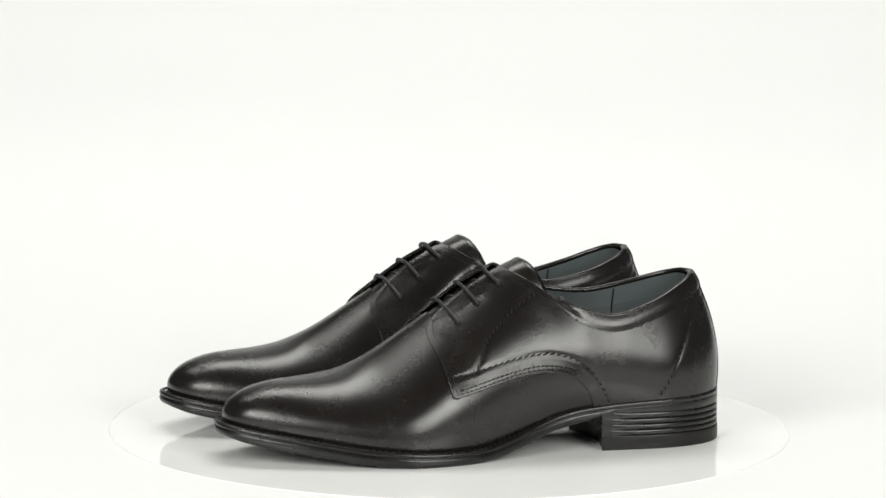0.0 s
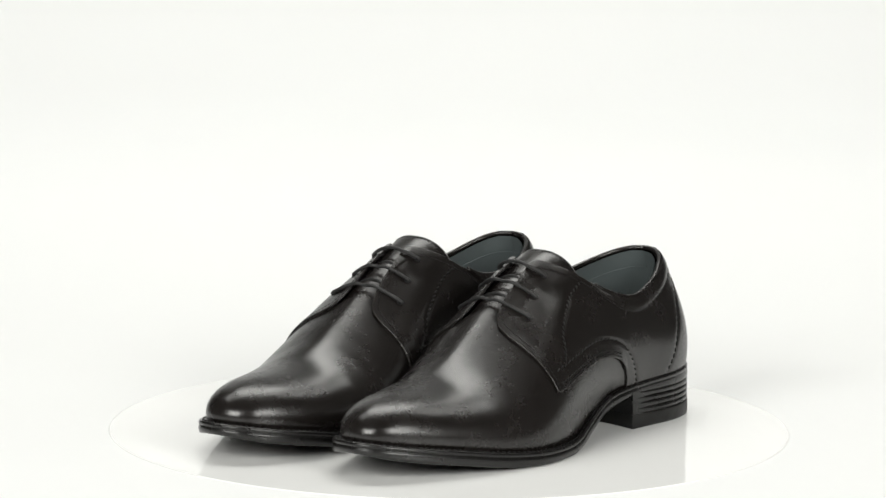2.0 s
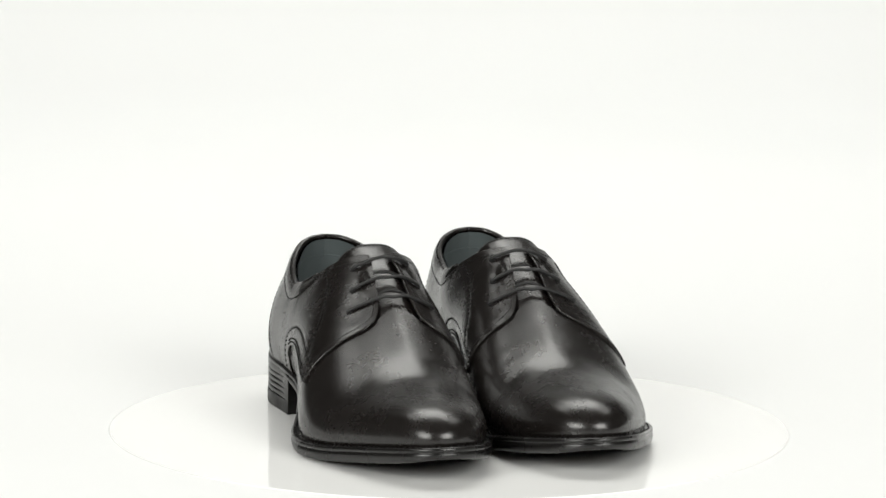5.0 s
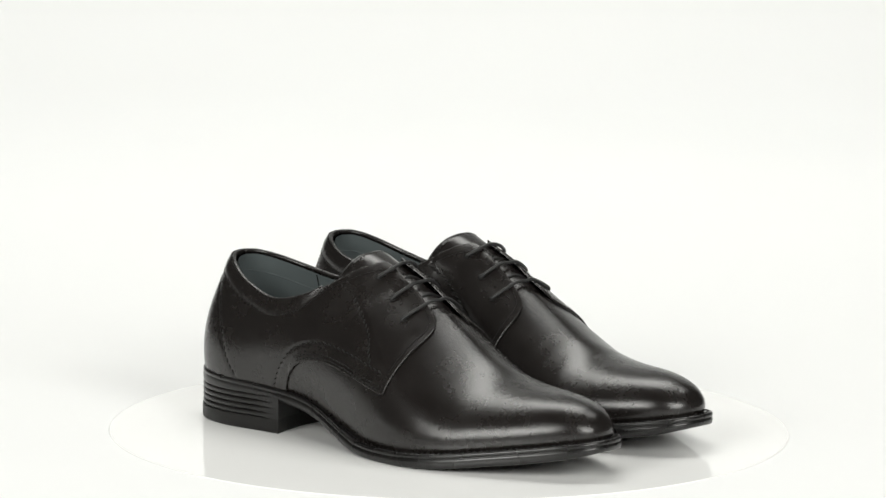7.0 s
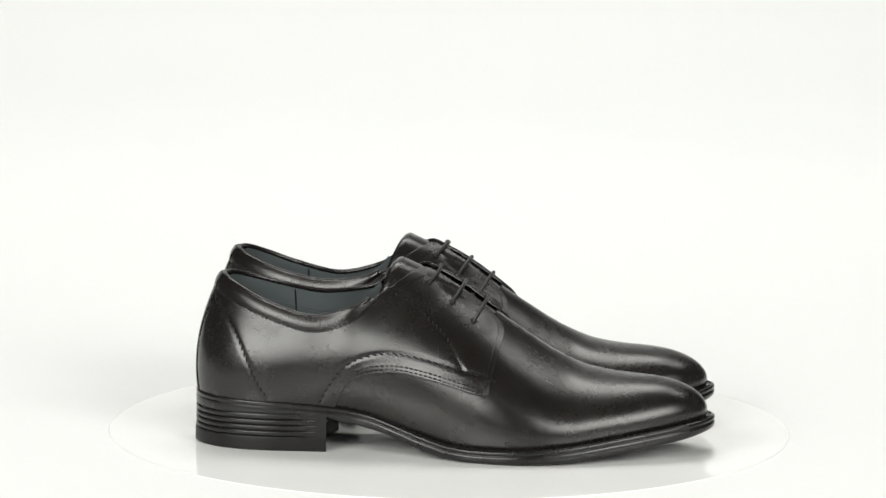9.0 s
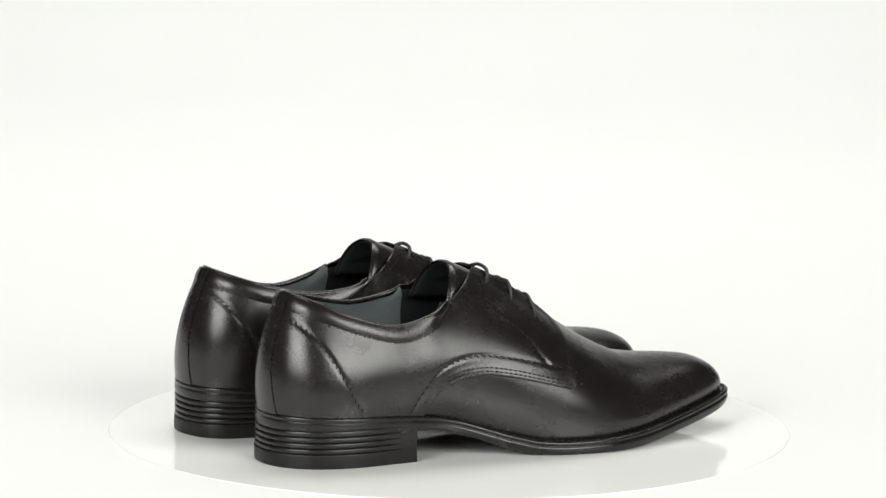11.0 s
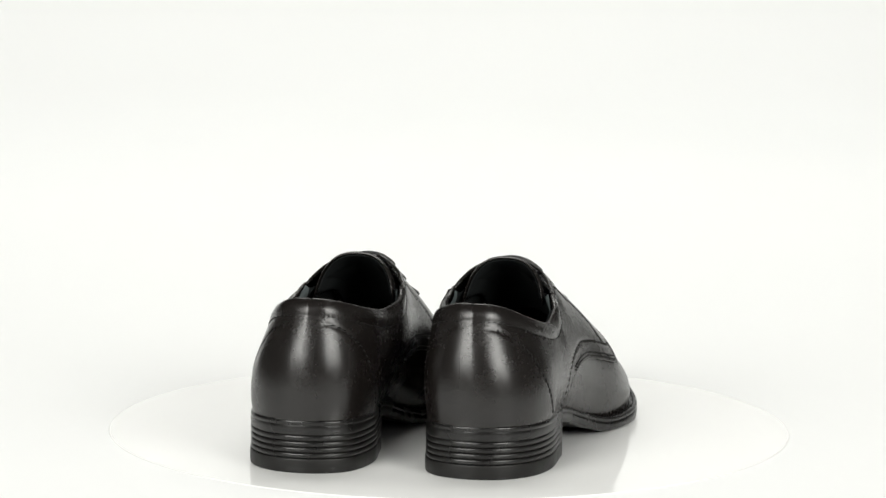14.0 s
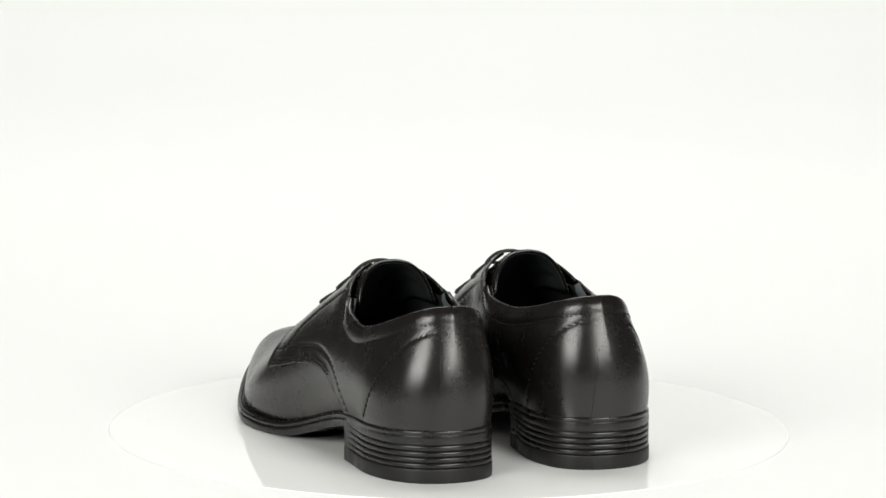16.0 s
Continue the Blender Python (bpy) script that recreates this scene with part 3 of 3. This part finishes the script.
    for name, z0, z1, out in (("heel_layer", 18.7, 22.4, 0.1), ("heel_layer", 15.3, 18.7, 0.1), ("heel_layer", 11.9, 15.3, 0.1),
                              ("heel_layer", 8.5, 11.9, 0.1), ("heel_lift", 0, 8.5, -0.35)):
        bm = bmesh.new()
        prof = [(4.5, z0), (0.5 + out, z0), (0.2 + out, z0 + 0.2), (0.04 + out, z0 + 0.8), (0.0 + out, (z0 + z1) / 2), (0.04 + out, z1 - 0.8),
                (0.2 + out, z1 - 0.2), (0.5 + out, z1), (4.5, z1)]
        if name == "heel_layer":
            prof = [(4.5, z0), (1.0, z0), (0.4, z0 + 0.35), (0.08, z0 + 0.75), (0.0, (z0 + z1) / 2), (0.08, z1 - 0.75), (0.4, z1 - 0.35), (1.0, z1), (4.5, z1)]
        rows = loft(bm, [heel_ring(i, z) for i, z in prof])
        bm.faces.new(rows[0][::-1])
        bm.faces.new(rows[-1])
        for lower, upper in zip(rows, rows[1:]):
            for k in (0, len(pts) - 1):
                bm.edges.get((lower[k], upper[k])).smooth = False
        for row in (rows[1], rows[-2]):
            for k in range(len(row)):
                bm.edges.get((row[k], row[(k + 1) % len(row)])).smooth = False
        bmesh.ops.recalc_face_normals(bm, faces=bm.faces[:])
        made.append((name, bm, LIFT_RUBBER if name == "heel_lift" else RUBBER, "stacked heel layer" if name == "heel_layer" else "dull rubber top lift of the heel", ("outsole", 0)))
    return made


import collections
from mathutils.bvhtree import BVHTree

faces_all = [(c * ROWS + r, ((c + 1) % len(KOL)) * ROWS + r, ((c + 1) % len(KOL)) * ROWS + r + 1, c * ROWS + r + 1)
             for c in range(len(KOL)) for r in range(ROWS - 1)]
SKIN = BVHTree.FromPolygons([tuple(p) for p in OUTER.reshape(-1, 3)], faces_all)
BASE = BVHTree.FromPolygons([tuple(p) for p in GRID.reshape(-1, 3)], faces_all)


def on_side(x, z, side, tree=SKIN):
    """The point of the leather met from the side at (x, z), and its normal."""
    hit, nrm, _, _ = tree.ray_cast(Vector((x, side * 150, z)), Vector((0, -side, 0)))
    if hit is None:
        return None, None
    if nrm.y * side < 0:
        nrm = -nrm
    return hit, nrm


def on_top(x, y, tree=SKIN):
    for dy in (0.0, 0.4, -0.4, 0.9):
        hit, nrm, _, _ = tree.ray_cast(Vector((x, y + dy, 200)), Vector((0, 0, -1)))
        if hit is not None:
            break
    return hit, (nrm if nrm.z > 0 else -nrm)


def stitches(bm, path, length, gap, radius, lift, twist=0.0):
    """Short thread capsules along points with normals."""
    pts = np.array([p for p, _ in path])
    nr = np.array([v for _, v in path])
    s = np.r_[0, np.cumsum(np.linalg.norm(np.diff(pts, axis=0), axis=1))]
    at = 0.0
    while at + length < s[-1]:
        seg = []
        for f, l in ((0, -0.3), (0.2, 0.6), (0.5, 1), (0.8, 0.6), (1, -0.3)):
            q = at + f * length
            p = np.array([np.interp(q, s, pts[:, k]) for k in range(3)])
            v = np.array([np.interp(q, s, nr[:, k]) for k in range(3)])
            p = p + v * l * lift
            if twist:
                side = np.cross(v, pts[-1] - pts[0])
                side /= max(np.linalg.norm(side), 1e-6)
                p = p + side * (f - 0.5) * twist
            seg.append(p)
        tube(bm, seg, [radius * w for w in (0.55, 0.9, 1, 0.9, 0.55)], 5)
        at += length + gap


def side_path(line, side, step=1.0):
    out = []
    for x, z in smooth_line(line, step):
        p, v = on_side(x, z, side)
        if p is not None and float(fields(np.array([p]))[0]) > 0.6:
            out.append((p, v))
    return out


def seam_meshes():
    made = []
    for side in (1, -1):
        for line, ln, gap, rad, lift, tw in ((DECO, 3.2, 1.0, 0.5, 0.14, 1.2), (DIAG, 2.6, 1.0, 0.52, 0.3, 1.5), (COUNTER, 2.7, 1.2, 0.46, 0.22, 1.4),
                                             (DOUBLE_A, 2.2, 0.8, 0.5, 0.3, 0), (DOUBLE_B, 2.2, 0.8, 0.5, 0.3, 0)):
            bm = bmesh.new()
            stitches(bm, side_path(line, side), ln, gap, rad, lift, tw)
            made.append(("seam_stitching", bm, THREAD, "", ("quarter", 0 if side > 0 else 1)))
        # front edge of the quarter and collar line
        edge = []
        for th0 in np.linspace(3, 83.5, 90):
            x, x1 = (float(v) for v in EDGE_X(np.array([th0, th0 + 0.5])))
            run = (x1 - x) * 2 * 57.3 / 55
            th = th0 - 2.4 * 57.3 / 55 * max(0.0, -run) / math.hypot(1, run)
            x -= 2.4 / math.hypot(1, run)
            w = Vector((0, side * math.cos(math.radians(th)), math.sin(math.radians(th))))
            hit, nrm, _, _ = SKIN.ray_cast(Vector((x, YC, 35)) + w * 150, -w)
            if hit is not None:
                edge.append((hit, nrm if nrm.dot(w) > 0 else -nrm))
        bm = bmesh.new()
        stitches(bm, edge, 1.9, 0.8, 0.24, 0.12)
        made.append(("edge_stitching", bm, THREAD, "", ("quarter", 0 if side > 0 else 1)))
        bm = bmesh.new()
        stitches(bm, side_path([(x, float(LID_Z(np.array([x]))[0]) - 2.4) for x in (113, 118, 124, 130, 136, 141)], side), 1.9, 0.8, 0.26, 0.15)
        made.append(("edge_stitching", bm, THREAD, "", ("quarter", 0 if side > 0 else 1)))
        cols = [c for c in range(len(KOL)) if SIDE[c] == side and 0.6 < KOL[c] < 7.9]
        if side < 0:
            cols = cols[::-1]
        path = []
        for c in cols:
            r = int(np.argmin(np.abs(TO_TOP[c] - 9.6)))
            path.append((Vector(OUTER[c, r]), Vector(NRM[c, r])))
        bm = bmesh.new()
        stitches(bm, path, 2.0, 0.8, 0.33, 0.3)
        made.append(("collar_stitching", bm, THREAD, "", ("quarter", 0 if side > 0 else 1)))
        path = []
        for z in np.linspace(95, 52, 50):
            y = side * float(np.interp(z, (31, 60, 103), (12.5, 8.5, 7.5))) * 0.86 - 4 * (z - 31) / 70
            hit, nrm, _, _ = SKIN.ray_cast(Vector((-100, y, z)), Vector((1, 0, 0)))
            if hit is not None:
                nrm = nrm if nrm.x < 0 else -nrm
                path.append((hit + nrm * 0.42, nrm))
        bm = bmesh.new()
        stitches(bm, path, 1.9, 0.9, 0.27, 0.0)
        made.append(("strip_stitching", bm, THREAD, "", ("heel_strip", 0)))
    return made


EYELETS = [(141.5, 10.2, -22.5), (156, 14.3, -25.8), (169.5, 19.7, -30.5)]


def lace_meshes():
    made = []
    for i, (x, yl, ym) in enumerate(EYELETS):
        a, na = on_top(x, yl)
        b, nb = on_top(x, ym)
        ridge = on_top(x + 3.0, YC)[0]
        pts = [a - na * 2.0, a + na * 1.0]
        edges = [on_top(x + 4.5, y)[0].z + (1.9 if i == 0 else 0.85) for y in (YC + 8.5, YC - 8.5)]
        for y, z in ((YC + 8.5, edges[0]), (YC, max(edges) + (1.3 if i == 0 else 0.0)), (YC - 8.5, edges[1])):
            pts.append(Vector((x + 4.5, y, z)))
        pts += [b + nb * 1.0, b - nb * 2.0]
        bm = bmesh.new()
        tube(bm, smooth_line([tuple(p) for p in pts], 0.8), 1.1, 10)
        made.append(("lace", bm, CORD, "round waxed black lace", None))
        # second run of the lace under the facings
        if i < 2:
            bm = bmesh.new()
            run = []
            for y in np.linspace(YC + 12, YC - 12, 9):
                h = on_top(x + 9, float(y), BASE)[0]
                run.append((x + 9, float(y), h.z - 1.1))
            tube(bm, smooth_line(run, 1.0), 1.05, 8)
            made.append(("lace", bm, CORD, "round waxed black lace", None))
        for which, (p, nrm) in enumerate(((a, na), (b, nb))):
            bm = bmesh.new()
            ref = nrm.orthogonal().normalized()
            oth = nrm.cross(ref)
            tube(bm, [p + nrm * 0.05 + (ref * math.cos(t) + oth * math.sin(t)) * 1.75 for t in np.linspace(0, 2 * math.pi, 21)], 0.45, 6, False)
            made.append(("eyelet", bm, THREAD, "small punched eyelet", ("quarter", which)))
    return made


def build_shoe(name):
    root = new(name)
    tagged(root, "black leather derby shoe, laced, low stacked heel, on a white turntable", "shoe", "pair of shoes")
    placed = collections.defaultdict(list)
    for pname, bm, mat, label, belongs in shoe_meshes() + seam_meshes() + lace_meshes():
        holder = placed[belongs[0]][belongs[1]] if belongs else root
        placed[pname].append(part(pname, bm, mat, holder, label))
    return root


def mirrored(root, name):
    """The other foot: the same parts with their meshes mirrored."""
    other = new(name)
    for key in ("label", "category", "group"):
        other[key] = root[key]

    def mirror_parts(source, holder):
        for ch in source.children:
            me = ch.data.copy()
            me.transform(Matrix.Diagonal((1, -1, 1, 1)))
            me.flip_normals()
            ob = new(ch.name.split(".")[0], me)
            ob.parent = holder
            if "label" in ch:
                ob["label"] = ch["label"]
            mirror_parts(ch, ob)
    mirror_parts(root, other)
    return other


# ---- the studio ----
def backdrop():
    prof = [(-1.3, 0.0), (-1.0, 0.0), (0.5, 0.0), (1.4, 0.0)]
    prof += [(1.4 + 1.2 * math.sin(a), 1.2 - 1.2 * math.cos(a)) for a in np.linspace(0.08, math.pi / 2, 20)]
    prof += [(2.6, 2.2), (2.6, 3.4)]
    bm = bmesh.new()
    rows = loft(bm, [[(x * 1000, y * 1000, z * 1000 - 1.4) for x in np.linspace(-1.36, 1.36, 9)] for y, z in prof], False)
    bmesh.ops.recalc_face_normals(bm, faces=bm.faces[:])
    ob = part("backdrop", bm, PAPER)
    tagged(ob, "seamless white paper sweep, floor running up into the back wall", "backdrop", kind="structure")
    sol = ob.modifiers.new("thick", "SOLIDIFY")
    sol.thickness, sol.offset = 0.002, 0
    return ob


def slab(name, x0, x1, y0, y1, z0, z1, mat, label):
    bm = bmesh.new()
    bmesh.ops.create_cube(bm, size=1.0)
    for v in bm.verts:
        v.co = Vector(((x0 + x1) / 2 + v.co.x * (x1 - x0), (y0 + y1) / 2 + v.co.y * (y1 - y0), (z0 + z1) / 2 + v.co.z * (z1 - z0))) * 1000
    return tagged(part(name, bm, mat, None, "", False), label, "room", kind="structure")


backdrop()
slab("floor", -3.1, 3.1, -5.1, 3.3, -0.15, -0.03, WALL, "grey studio floor under the paper sweep")
slab("ceiling", -3.1, 3.1, -5.1, 3.3, 3.6, 3.7, WALL, "grey studio ceiling")
slab("wall_north", -3.1, 3.1, 3.2, 3.3, -0.03, 3.6, WALL, "grey studio wall behind the sweep")
slab("wall_south", -3.1, 3.1, -5.1, -5.0, -0.03, 3.6, WALL, "grey studio wall")
slab("wall_east", 3.0, 3.1, -5.0, 3.2, -0.03, 3.6, WALL, "grey studio wall")
slab("wall_west", -3.1, -3.0, -5.0, 3.2, -0.03, 3.6, WALL, "grey studio wall")


def turntable():
    root = new("turntable")
    R = 206.5
    for name, rings, label in (("disc", [(R - 1.2, -1), (R - 1.2, 0), (150, 0), (60, 0)], "glossy white top plate"),
                               ("rim", [(R - 1.19, -0.02), (R - 0.6, -0.03), (R - 0.2, -0.2), (R, -0.5), (R, -0.9), (R - 0.2, -1)], "thin rounded edge")):
        bm = bmesh.new()
        rows = loft(bm, [[(r * math.cos(a), r * math.sin(a), z) for a in np.linspace(0, 2 * math.pi, 160, endpoint=False)] for r, z in rings])
        if name == "disc":
            bm.faces.new(rows[-1])
        bmesh.ops.recalc_face_normals(bm, faces=bm.faces[:])
        part(name, bm, DISC if name == "disc" else RIM_TONE, root, label, name == "rim")
    return tagged(root, "round glossy white turntable disc on the white sweep", "turntable")


table = turntable()
left = build_shoe("shoe")
right = mirrored(left, "shoe")

# ---- motion: the table turns under a still camera ----
RATE, FRONT = 17.12, 4.15
# the table runs a little unevenly: degrees ahead of or behind an even turn
UNEVEN = pchip((0, 1, 2, 3, 4.2, 5.2, 6.3, 7.5, 9.2, 11.5, 13, 14.5, 16), (-0.4, 0.0, 0.6, 1.1, 1.5, 1.2, 0.5, 0.1, 0.0, -0.4, -0.6, -0.7, -1.2))


def turned(t):
    return RATE * (t - FRONT) + float(UNEVEN(np.array([t]))[0])


def on_table(t, x, y, yaw):
    """Where a thing that stands at x, y on the table is after t seconds."""
    return pose(0, 0, 0, 0, 0, turned(t)) @ pose(x, y, 0, 0, 0, yaw)


def motions():
    times = [i * 0.5 for i in range(33)]
    walk(table, [(t, pose(0.002, 0, 0, 0, 0, turned(t))) for t in times])
    walk(left, [(t, on_table(t, 0.0565, 0.152, -91.0)) for t in times])
    walk(right, [(t, on_table(t, -0.0475, 0.145, -90.0)) for t in times])


motions()
